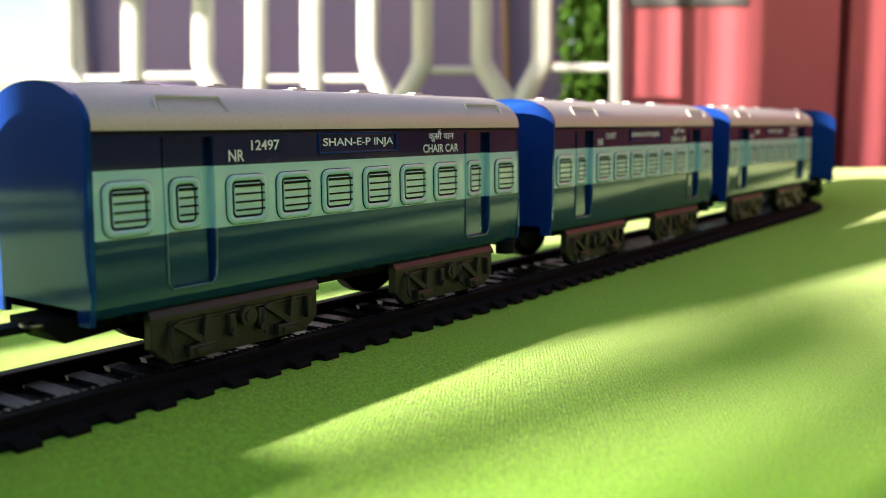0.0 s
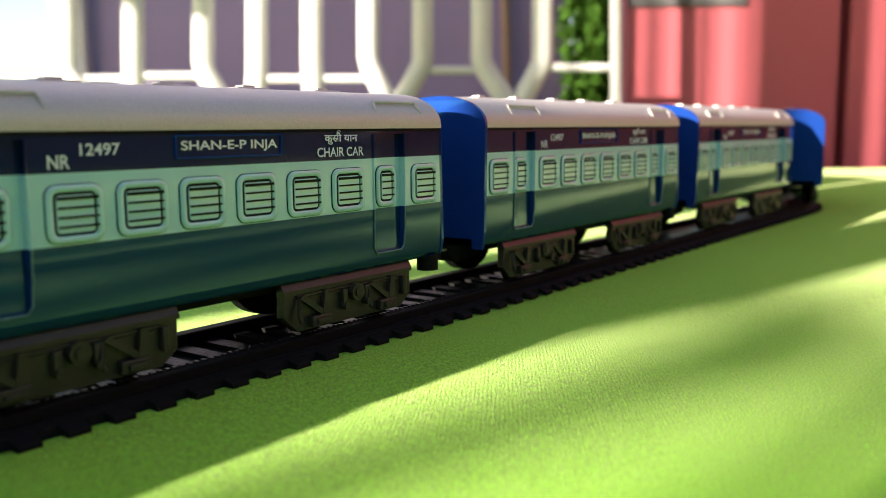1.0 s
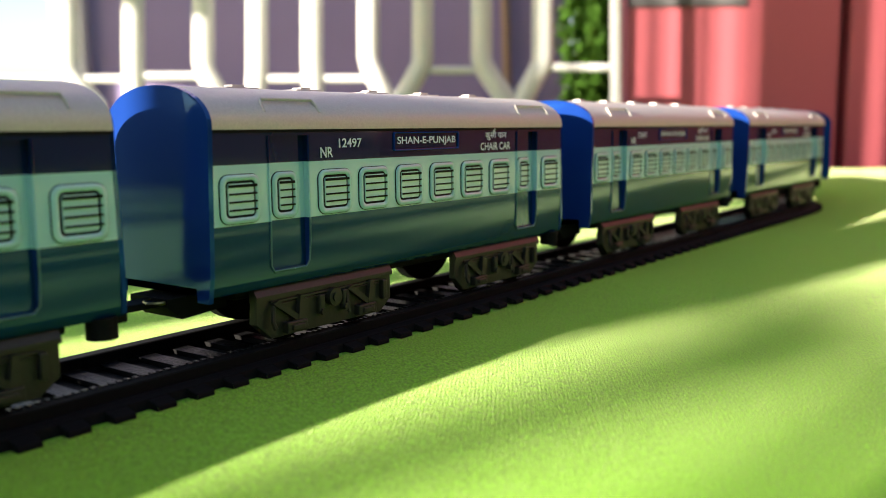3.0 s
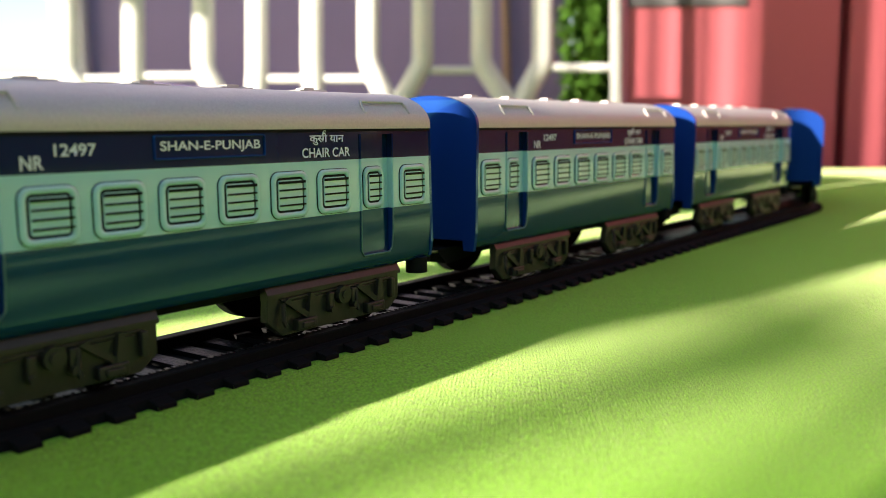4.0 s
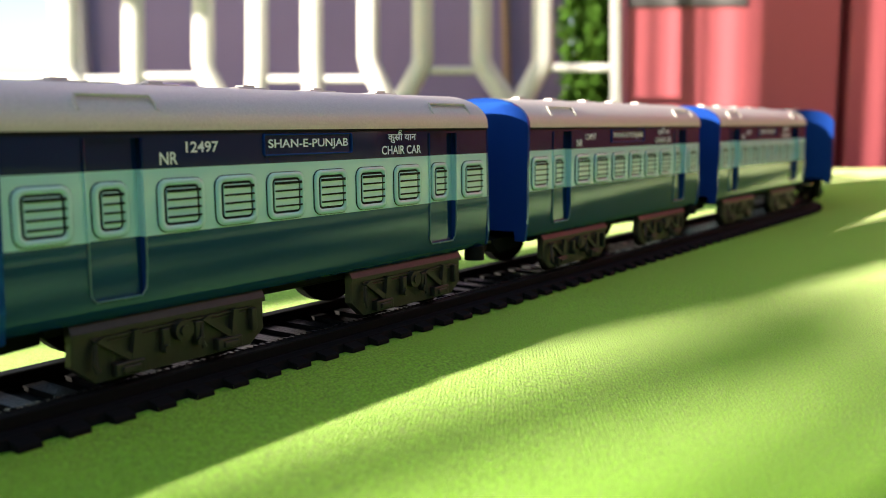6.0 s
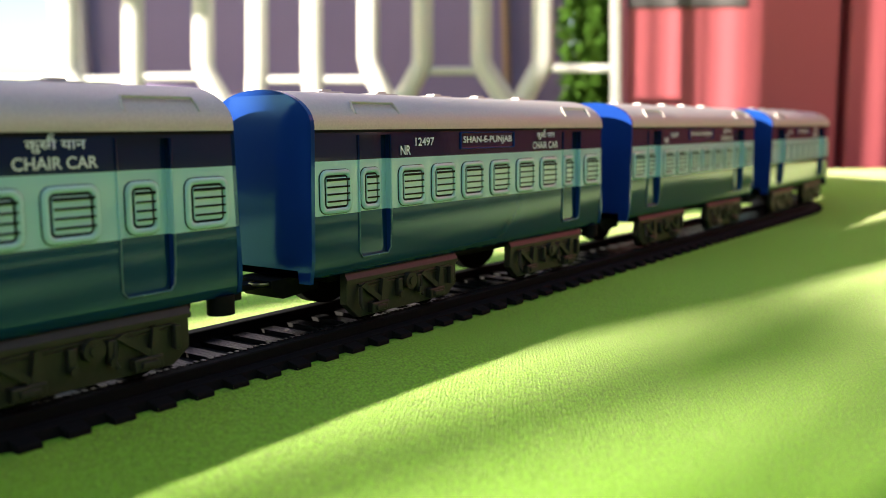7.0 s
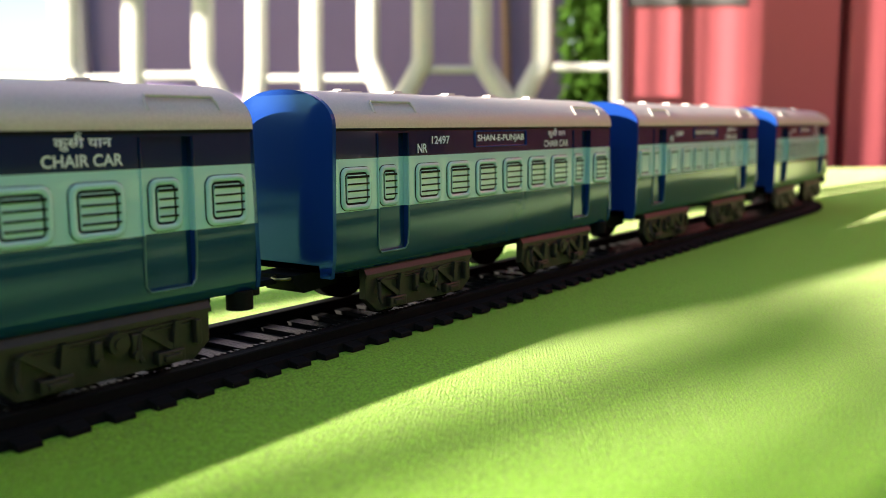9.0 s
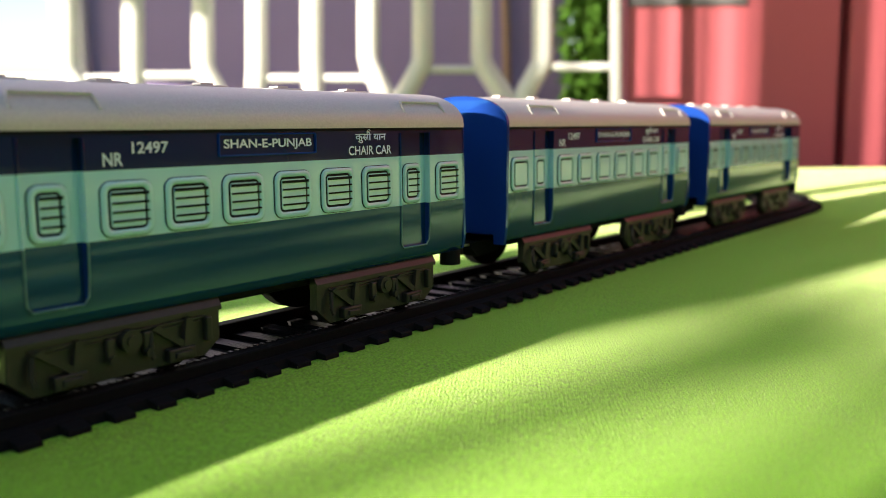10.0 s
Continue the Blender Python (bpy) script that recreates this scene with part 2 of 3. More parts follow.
def build_background():
    # grille: upright tubes that splay into octagons near their feet
    y = 1.55
    grille = new("window_grille")
    grille.matrix_world = BG
    tagged(grille, "cream enamelled window grille with splayed tubes", "grille")

    def at(px, py):
        """Grille place for a direction: sideways and up."""
        h, v = (px - 784) / 1586, (py - 441) / 1586
        h, v = h - 0.01005 * v, v + 0.01005 * h
        d = y / (0.991 - 0.132 * v)
        return Vector((h * d, y, EYE_Z + d * (-0.132 - 0.991 * v)))
    bars = ((120, 125, 170, 190), (236, 130, 240, 190), (360, 120, 392, 180), (455, 120, 452, 180), (552, 110, 556, 185), (652, 110, 685, 180),
            (748, 112, 712, 178), (852, 112, 897, 180), (960, 112, 922, 180), (1090, 60, 1090, 185))
    for px, py, qx, qy in bars:
        bm = bmesh.new()
        top, bend, foot = at(px, -900), at(px, py), at(qx, qy)
        low = at(qx, 420)
        tube(bm, [top, at(px, py - 40), at(px, py - 8), at(px + (qx - px) * 0.1, py + 8), at(qx, qy), at(qx, qy + 20), low], 0.0185 if px < 1000 else 0.010, 12)
        part("upright_bar", bm, CREAM, grille, smooth=True)
    for a, b, py in ((120, 236, 140), (236, 360, 135), (455, 548, 140), (548, 652, 140), (748, 852, 125), (960, 1090, 120), (0, 120, 140)):
        bm = bmesh.new()
        tube(bm, [at(a, py), at(b, py)], 0.007, 10)
        part("cross_bar", bm, CREAM, grille, smooth=True)
    # wall beyond the grille
    bm = bmesh.new()
    box(bm, -0.98, 0.325, 2.3, 2.4, -0.6, 2.2)
    setting("wall_far", bm, PURPLE, "purple painted wall beyond the grille", BG)
    bm = bmesh.new()
    box(bm, -0.930, -0.880, 2.26, 2.30, -0.6, 2.2, 0.003)
    setting("trim", bm, CREAM, "grey upright trim on the purple wall", BG)
    bm = bmesh.new()
    tube(bm, [(0.150, 2.27, 0.9), (0.163, 2.27, 0.2), (0.180, 2.27, -0.6)], 0.011, 8)
    tagged(part("wooden_stick", bm, WOOD, None, "thin brown wooden stick leaning on the purple wall"), category="stick").matrix_world = BG
    # red cabinet
    cab = new("red_cabinet")
    cab.matrix_world = BG
    tagged(cab, "tall red painted metal cabinet in patchy sunlight", "cabinet")
    bm = bmesh.new()
    box(bm, 0.349, 0.750, 1.72, 1.83, -0.6, 0.9, 0.004)
    part("body", bm, RED, cab)
    bm = bmesh.new()
    box(bm, 0.778, 1.9, 1.74, 2.2, -0.6, 0.9, 0.004)
    part("side_panel", bm, RED, cab)
    # Dark strip stands in for the shade in the gap between the panels.
    bm = bmesh.new()
    box(bm, 0.748, 0.780, 1.78, 1.83, -0.6, 0.9)
    part("gap_filler", bm, DARK_RED, cab)
    # Dark grey strip on the front, placed to fit the camera's view.
    bm = bmesh.new()
    box(bm, 0.349, 0.572, 1.712, 1.722, 0.288, 0.46, 0.003)
    part("top_panel", bm, DARK_GREY, cab, "dark grey strip on the cabinet's front")


def build_room():
    """Unseen added walls that darken reflections, a wardrobe, and panels that shape the sun."""
    for nm, c in (("wall_back", (-0.5, 2.3, -2.1, -2.0, -0.6, 1.5)), ("wall_right", (2.2, 2.3, -2.0, 2.9, -0.6, 1.5))):
        bm = bmesh.new()
        box(bm, *c)
        setting(nm, bm, PLASTER, "unseen added wall that darkens reflections", BG)
    wardrobe = new("red_wardrobe")
    wardrobe.matrix_world = BG
    tagged(wardrobe, "red painted wardrobe standing along the room wall", "wardrobe")
    bm = bmesh.new()
    box(bm, 1.52, 2.18, 0.76, 1.70, -0.6, 1.2, 0.004)
    part("body", bm, RED, wardrobe)
    for y0, y1 in ((0.77, 1.225), (1.235, 1.69)):
        bm = bmesh.new()
        box(bm, 1.503, 1.522, y0, y1, -0.55, 1.17, 0.004)
        part("door", bm, RED, wardrobe)
    # unseen added panels shape the sunlight: x runs along them, y is the sun's way
    turn = pose(0, 0, 0, 0, 0, math.degrees(math.atan2(SUN_WAY.y, SUN_WAY.x)) - 90)
    for nm, q0, q1, z0, z1 in (("wall_left", -0.62, -0.078, -0.6, 0.55), ("wall_corner", -1.15, -0.62, -0.6, 0.95), ("wall_beam", -0.62, -0.078, 0.79, 0.95), ("wall_sill", -0.078, 2.3, -0.6, 0.22), ("wall_lintel", 1.33, 2.3, 0.885, 1.28), ("wall_top", -0.078, 0.628, 0.80, 1.5), ("wall_end", 2.3, 3.7, -0.6, 0.72)):
        bm = bmesh.new()
        box(bm, -q1, -q0, -2.07, -1.95, z0, z1)
        setting(nm, bm, PLASTER, "unseen added panel that blocks sun and sky", turn)
    # Unseen posts and a rail, bent and placed to cast the cloth's soft bands.
    bm = bmesh.new()
    tube(bm, [(-q, -4.6, z) for q, z in ((0.133, -0.6), (0.133, 1.036), (0.127, 1.049), (0.108, 1.0617), (0.087, 1.069), (0.020, 1.086))], 0.0125, 16)
    setting("trim_post", bm, CREAM, "slim unseen bent post added to shade the cloth", turn)
    bm = bmesh.new()
    rod(bm, (-0.064, -4.6, -0.6), (-0.064, -4.6, 2.4), 0.0092, 16)
    setting("trim_post", bm, CREAM, "slim unseen post added to shade the cloth", turn)
    bm = bmesh.new()
    rod(bm, (-0.225, -4.6, 1.078), (-0.105, -4.6, 1.078), 0.0145, 16)
    setting("trim_rail", bm, CREAM, "slim unseen rail added to shade the cloth", turn)
    # Added screen of unseen bars that cast the bands of light.
    screen = new("window_1")
    screen.matrix_world = turn
    tagged(screen, "tall unseen screen of upright bars that bands the sunlight", "window", kind="structure")
    for q, w in ((-0.038, 0.044), (0.028, 0.046), (0.205, 0.042), (0.300, 0.032), (0.365, 0.032), (0.7165, 0.153), (1.05, 0.19), (2.25, 0.10)):
        bm = bmesh.new()
        box(bm, -q - w / 2, -q + w / 2, -1.99, -1.965, 0.22, 1.7)
        part("window_post", bm, CREAM, screen)
    # Thin unseen slats that dim the sun on the red cabinet.
    for q in (0.806, 0.853, 0.869, 0.885, 0.921, 0.937):
        bm = bmesh.new()
        box(bm, -q - 0.0055, -q + 0.0055, -1.985, -1.970, 0.22, 1.7)
        part("slat", bm, CREAM, screen)
    # an unseen tapering plate at the first post, shaped to trim the lit edge
    bm = bmesh.new()
    plate(bm, [(-0.228, 0.36), (-0.182, 0.445), (-0.104, 0.65), (-0.182, 0.66), (-0.228, 0.66)], -1.985, -1.970)
    part("corner_brace", bm, CREAM, screen)


def build_bush():
    """A leafy shrub outside: stems and many small leaves."""
    bush = new("garden_bush")
    bush.matrix_world = BG @ pose(0.352, 2.10, -0.6)
    tagged(bush, "slim leafy green shrub behind the grille", "bush")
    rnd = random.Random(5)
    for k in range(5):
        bm = bmesh.new()
        a = k * 1.26
        tube(bm, [(0.02 * math.cos(a), 0.02 * math.sin(a), 0), (0.02 * math.cos(a), 0.02 * math.sin(a), 0.5), (0.04 * math.cos(a + 0.3), 0.04 * math.sin(a + 0.3), 1.2)], 0.008, 6)
        part("stem", bm, LEAF, bush)
    bm = bmesh.new()
    for _ in range(6000):
        a, z = rnd.uniform(0, math.tau), rnd.uniform(0.3, 1.6)
        r = 0.078 * math.sqrt(rnd.random()) * (0.75 + 0.25 * math.sin(z * 9 + a * 2))
        m = Matrix.Translation((r * math.cos(a), r * math.sin(a), z)) @ Euler((rnd.uniform(-1, 1), rnd.uniform(-1, 1), rnd.uniform(0, 6.3))).to_matrix().to_4x4()
        w, h = rnd.uniform(0.008, 0.015), rnd.uniform(0.02, 0.04)
        bm.faces.new([bm.verts.new(m @ Vector(c)) for c in ((0, 0, 0), (w, h * 0.4, 0.004), (0, h, -0.004), (-w, h * 0.4, 0.004))])
    tagged(part("leaves", bm, LEAF, bush), kind="stuff")


def track():
    """Black sectional toy track: sleepers, two rails with ribbed edges."""
    tr = new("toy_track")
    tagged(tr, "black plastic toy railway track laid on green cloth", "track")
    length = XS + math.pi * RC + 1.2 * K
    for side, off in (("near", -0.092), ("far", 0.092)):
        bm = bmesh.new()
        prev = None
        s = -8.1 * K
        while s < length:
            p, a = along(s)
            nrm = Vector((-math.sin(a), math.cos(a), 0))
            rows = []
            for dy, z in ((-0.018, 0.010), (-0.010, 0.014), (-0.012, 0.032), (-0.010, 0.0335), (0.010, 0.0335), (0.012, 0.032), (0.010, 0.014), (0.018, 0.010)):
                q = p + nrm * (off + dy) * K
                rows.append(bm.verts.new((q.x, q.y, z * K)))
            if prev:
                for k in range(len(rows) - 1):
                    bm.faces.new((prev[k], prev[k + 1], rows[k + 1], rows[k]))
            prev = rows
            s += 0.05 * K if s < XS else 0.08 * K
        part("rail", bm, BLACK, tr)
    # bed between and under the rails
    bm = bmesh.new()
    prev, s = None, -8.1 * K
    while s < length:
        p, a = along(s)
        nrm = Vector((-math.sin(a), math.cos(a), 0))
        row = []
        for dy, z in ((-0.128, 0.0004), (-0.126, 0.015), (-0.112, 0.018), (-0.104, 0.018), (-0.100, 0.008), (0.100, 0.008), (0.104, 0.018), (0.126, 0.015), (0.128, 0.0004)):
            q = p + nrm * dy * K
            row.append(bm.verts.new((q.x, q.y, z * K)))
        if prev:
            for k in range(len(row) - 1):
                bm.faces.new((prev[k], prev[k + 1], row[k + 1], row[k]))
        prev = row
        s += 0.08 * K
    part("track_bed", bm, BLACK, tr)
    # sleepers
    bm = bmesh.new()
    prof = ((-0.148, 0.0012), (-0.147, 0.0095), (-0.125, 0.0145), (-0.104, 0.0160), (0.104, 0.0160), (0.125, 0.0145), (0.147, 0.0095), (0.148, 0.0012))
    ends = [[bm.verts.new((sx * 0.0155 * K, y * K, z * K)) for y, z in prof] for sx in (-1, 1)]
    for k in range(len(prof) - 1):
        bm.faces.new((ends[0][k], ends[0][k + 1], ends[1][k + 1], ends[1][k])).material_index = 1 if k == 3 else 0
    for e in ends:
        bm.faces.new(e)
    bm.faces.new((ends[0][0], ends[0][-1], ends[1][-1], ends[1][0]))
    bmesh.ops.bevel(bm, geom=list(bm.edges), offset=0.00025, segments=1, affect="EDGES")
    me = finish(bm, "sleeper", [BLACK, SLEEPER])
    s, n = -8.05 * K, 0
    while s < length and n < 300:
        p, a = along(s)
        ob = part("sleeper", me, BLACK, tr)
        ob.matrix_basis = pose(p.x, p.y, 0, 0, 0, math.degrees(a))
        s += 0.062 * K
        n += 1
    # ribbed top of the near rail: fine teeth on its inner edge
    bm2 = bmesh.new()
    s = 0.2 * K
    while s < 2.2 * K:
        box(bm2, s, s + 0.006 * K, YC + (-0.092 + 0.006) * K, YC + (-0.092 + 0.014) * K, 0.027 * K, 0.0352 * K)
        s += 0.0125 * K
    tagged(part("rail_teeth", bm2, SLEEPER, tr), kind="stuff")


# ---- the coach ----
CL, CW = 0.983, 0.230           # length and width in plan units
Z0, ZS0, ZS1, ZE, ZT = 0.126, 0.2265, 0.313, 0.3685, 0.424     # floor edge, stripe, eave, crest
DOORS = ((0.108, 0.186), (0.795, 0.873))
DZ0, DZ1 = 0.153, 0.3535
WIN = ((0.0500, 0.074), (0.1450, 0.052), (0.2460, 0.076), (0.3410, 0.076), (0.4365, 0.076), (0.5340, 0.076), (0.6320, 0.076), (0.7290, 0.076), (0.8345, 0.052), (0.9310, 0.074))
DEEP = 0.009


def lx(u):
    return (u - CL / 2) * K


def end_x(u, z):
    """The ends stand a little longer at the sill than at the eave."""
    if 0.02 < u < CL - 0.02:
        return lx(u)
    out = 0.007 * (1 - min(1, max(0, (z - Z0) / (ZE - Z0))))
    return lx(u - out if u < 0.5 else u + out)


def side_y(z):
    """Half width of the body at height z: it tucks under at the sill."""
    t, turn = max(0.0, (0.140 - z) / 0.014), max(0.0, (0.222 - z) / 0.096)
    return (CW / 2 - 0.004 * t * t - 0.0060 * turn * turn) * K


def roof_arc(n=14, grow=0.0):
    """Near eave to far eave, as (y, z)."""
    out = []
    for i in range(n + 1):
        a = math.pi * i / n
        c, s = math.cos(a), math.sin(a)
        out.append((-(CW / 2 + grow) * K * math.copysign(abs(c) ** 0.92, c), (ZE + (ZT - ZE + grow) * abs(s)) * K))
    return out


def coach_mesh_body():
    bm = bmesh.new()
    xs = [0, DOORS[0][0], DOORS[0][1], DOORS[1][0], DOORS[1][1], CL]
    zs = [Z0, 0.129, 0.132, 0.136, 0.140, 0.146, DZ0, 0.164, 0.176, 0.188, 0.200, 0.213, ZS0, ZS1, DZ1, ZE]
    for sgn in (-1, 1):
        for i in range(5):
            for j in range(len(zs) - 1):
                if i in (1, 3) and DZ0 <= zs[j] < DZ1:
                    continue
                q = [bm.verts.new((end_x(x, z), sgn * side_y(z), z * K)) for x, z in ((xs[i], zs[j]), (xs[i + 1], zs[j]), (xs[i + 1], zs[j + 1]), (xs[i], zs[j + 1]))]
                f = bm.faces.new(q if sgn < 0 else q[::-1])
                f.material_index = 1 if zs[j] == ZS0 else 2 if zs[j] < ZS0 else 0
        for a, b in DOORS:
            # Lower jambs and sill take the end walls' blue so that they look lit.
            jambs = [((x, z0), (x, z1), mi) for x in (a, b) for z0, z1, mi in ((DZ0, 0.164, 3), (0.164, 0.176, 3), (0.176, 0.188, 3), (0.188, 0.200, 3), (0.200, 0.213, 3), (0.213, ZS0, 3), (ZS0, ZS1, 1), (ZS1, DZ1, 0))]
            for (xa, za), (xb, zb), mi in jambs + [((a, DZ0), (b, DZ0), 3), ((a, DZ1), (b, DZ1), 0)]:
                yi = sgn * (CW / 2 - DEEP) * K
                bm.faces.new([bm.verts.new(c) for c in ((lx(xa), sgn * side_y(za), za * K), (lx(xb), sgn * side_y(zb), zb * K), (lx(xb), yi, zb * K), (lx(xa), yi, za * K))]).material_index = mi
    # floor
    bm.faces.new([bm.verts.new(c) for c in ((lx(0), -side_y(Z0), Z0 * K), (lx(CL), -side_y(Z0), Z0 * K), (lx(CL), side_y(Z0), Z0 * K), (lx(0), side_y(Z0), Z0 * K))])
    bmesh.ops.remove_doubles(bm, verts=bm.verts, dist=1e-6)
    me = bpy.data.meshes.new("body")
    bmesh.ops.recalc_face_normals(bm, faces=bm.faces)
    bm.to_mesh(me)
    bm.free()
    for m in (NAVY, MINT, LOWER_NAVY, BLUE):
        me.materials.append(m)
    for p in me.polygons:
        p.use_smooth = True
    me.set_sharp_from_angle(angle=radians(25))
    return me


def window_part(coach, u, w, y, sgn, shared):
    """A louvred window: raised pale surround, dark inner line, pale panel, dark louvre gaps."""
    h = 0.070
    if w not in shared:
        iw, ih = w - 0.022, h - 0.020
        bm = bmesh.new()
        plate(bm, outline((w + 0.0018) * K, (h + 0.0018) * K, 0.0150 * K), -0.0008 * K, 0.001 * K)
        back = finish(bm, "window", GROOVE)
        bm = bmesh.new()
        ring(bm, outline(w * K, h * K, 0.014 * K), outline((iw + 0.003) * K, (ih + 0.003) * K, 0.0075 * K), -0.0036 * K, -0.0005 * K)
        fr = finish(bm, "window_frame", MINT, True)
        bm = bmesh.new()
        plate(bm, outline((iw - 0.0045) * K, (ih - 0.0045) * K, 0.004 * K), -0.0026 * K, 0.0)
        panel = finish(bm, "panel", MINT)
        bm = bmesh.new()
        box(bm, -(iw / 2 - 0.004) * K, (iw / 2 + 0.0035) * K, -0.0046 * K, -0.002 * K, -0.0013 * K, 0.0013 * K, 0.0004 * K)
        slat = finish(bm, "slat", GROOVE)
        bm = bmesh.new()
        box(bm, -(iw / 2 - 0.003) * K, (iw / 2 + 0.0035) * K, -0.0046 * K, -0.002 * K, -0.0020 * K, 0.0020 * K, 0.0004 * K)
        top = finish(bm, "slat", GROOVE)
        shared[w] = (back, fr, panel, [(top, 0.0190), (slat, 0.0075), (slat, -0.0040), (slat, -0.0155)])
    back, fr, panel, slats = shared[w]
    win = part("window", back, None, coach)
    win.matrix_basis = pose(lx(u), sgn * y, 0.264 * K, 0, 0, 0 if sgn < 0 else 180)
    part("window_frame", fr, None, win)
    part("panel", panel, None, win)
    for me, dz in slats:
        o = part("slat", me, None, win)
        o.matrix_basis = pose(0, 0, dz * K)
    return win


def build_coach():
    coach = new("toy_coach")
    part("body", coach_mesh_body(), None, coach, "glossy navy body with a pale mint band")
    # roof
    bm = bmesh.new()
    arc = roof_arc(18, 0.003)
    prof = [(arc[0][0], arc[0][1] - 0.006 * K)] + arc + [(arc[-1][0], arc[-1][1] - 0.006 * K)]
    rings = [[bm.verts.new((lx(x), y, z)) for y, z in prof] for x in (0.002, 0.012, CL / 2, CL - 0.012, CL - 0.002)]
    for a, b in zip(rings, rings[1:]):
        for k in range(len(prof) - 1):
            bm.faces.new((a[k], a[k + 1], b[k + 1], b[k]))
    part("roof", bm, SILVER, coach, "silver-grey moulded roof", True)
    # thin black line under each eave
    for sgn in (-1, 1):
        bm = bmesh.new()
        box(bm, lx(0.004), lx(CL - 0.004), sgn * (CW / 2 + 0.0005) * K - 0.0018 * K, sgn * (CW / 2 + 0.0005) * K + 0.0018 * K, (ZE - 0.0105) * K, (ZE - 0.0062) * K)
        part("gutter", bm, BLACK, coach)
    # end plates
    for nm, x0, x1 in (("front_end", -0.005, 0.003), ("rear_end", CL - 0.006, CL + 0.001)):
        bm = bmesh.new()
        pts = [(y, z) for y, z in roof_arc(22, 0.0035 if nm == "front_end" else 0.0)]
        pts = [(pts[0][0] * 0.955, (Z0 - 0.006) * K), (pts[0][0], (Z0 + 0.03) * K)] + pts + [(pts[-1][0], (Z0 + 0.03) * K), (pts[-1][0] * 0.955, (Z0 - 0.006) * K)]
        if nm == "front_end":
            # two short legs beside the coupler's cut-out
            foot = pts.pop()[0]
            pts += [(foot, (Z0 - 0.006) * K), (foot - 0.024 * K, (Z0 - 0.006) * K), (foot - 0.026 * K, (Z0 + 0.014) * K), (0.026 * K - foot, (Z0 + 0.014) * K), (0.024 * K - foot, (Z0 - 0.006) * K)]
        if nm == "rear_end":
            pts = [(y, max(z, (Z0 + 0.004) * K)) for y, z in pts]
        a = [bm.verts.new((end_x(x0, z / K), y, z)) for y, z in pts]
        b = [bm.verts.new((end_x(x1, z / K), y, z)) for y, z in pts]
        bm.faces.new(a)
        bm.faces.new(b[::-1])
        for i in range(len(pts)):
            j = (i + 1) % len(pts)
            bm.faces.new((a[i], b[i], b[j], a[j]))
        part(nm, bm, BLUE, coach, "bright blue plastic end wall")
    # doors
    for sgn in (-1, 1):
        for a, b in DOORS:
            bm = bmesh.new()
            yo, yi = sgn * (CW / 2 - DEEP) * K, sgn * (CW / 2 - DEEP - 0.01) * K
            rows = [[bm.verts.new((x, y, z * K)) for x, y in ((lx(a), yo), (lx(b), yo), (lx(b), yi), (lx(a), yi))] for z in (DZ0, ZS0, ZS1, DZ1)]
            for i, (r0, r1) in enumerate(zip(rows, rows[1:])):
                for k in range(4):
                    bm.faces.new((r0[k], r0[(k + 1) % 4], r1[(k + 1) % 4], r1[k])).material_index = (2, 1, 0)[i]
            bm.faces.new(rows[0])
            bm.faces.new(rows[-1])
            part("door", bm, [NAVY, MINT, LOWER_NAVY], coach)
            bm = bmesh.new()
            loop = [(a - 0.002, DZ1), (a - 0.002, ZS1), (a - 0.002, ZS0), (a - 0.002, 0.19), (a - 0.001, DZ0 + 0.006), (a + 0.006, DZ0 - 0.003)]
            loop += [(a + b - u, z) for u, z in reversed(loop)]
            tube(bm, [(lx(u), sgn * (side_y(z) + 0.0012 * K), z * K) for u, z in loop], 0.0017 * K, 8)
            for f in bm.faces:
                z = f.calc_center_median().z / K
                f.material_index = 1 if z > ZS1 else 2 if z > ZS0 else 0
            part("door_edge", bm, [RIM_HIGHLIGHT, NAVY, MINT], coach, smooth=True)
    # windows
    shared = {}
    for sgn in (-1, 1):
        for u, w in WIN:
            deep = DEEP if w < 0.06 else 0.0
            window_part(coach, u, w, (CW / 2 - deep) * K + 0.0001, sgn, shared)
    # roof vents and grab rails
    for u in (0.145, 0.292, 0.465, 0.62, 0.785):
        bm = bmesh.new()
        box(bm, lx(u - 0.032), lx(u + 0.032), -0.022 * K, 0.022 * K, (ZT - 0.004) * K, (ZT + 0.0045) * K, 0.0015 * K)
        box(bm, lx(u - 0.012), lx(u + 0.012), -0.010 * K, 0.010 * K, (ZT + 0.004) * K, (ZT + 0.0085) * K, 0.001 * K)
        part("roof_vent", bm, SILVER, coach)
    for sgn in (-1, 1):
        for a, b in ((0.106, 0.219), (0.813, 0.929)):
            bm = bmesh.new()
            y1, z1, y2, z2 = 0.111, 0.388, 0.097, 0.4075
            tube(bm, [(lx(a), sgn * y1 * K, z1 * K), (lx(a), sgn * (y1 - 0.006) * K, (z1 + 0.010) * K), (lx(a + 0.004), sgn * y2 * K, z2 * K), (lx(b - 0.004), sgn * y2 * K, z2 * K), (lx(b), sgn * (y1 - 0.006) * K, (z1 + 0.010) * K), (lx(b), sgn * y1 * K, z1 * K)], 0.0026 * K, 8)
            part("grab_rail", bm, SILVER, coach, smooth=True)
    # underframe and couplers
    bm = bmesh.new()
    box(bm, lx(0.06), lx(CL - 0.06), -0.0830 * K, 0.0830 * K, 0.110 * K, (Z0 + 0.001) * K, 0.001)
    part("underframe", bm, BLACK, coach)
    bm = bmesh.new()
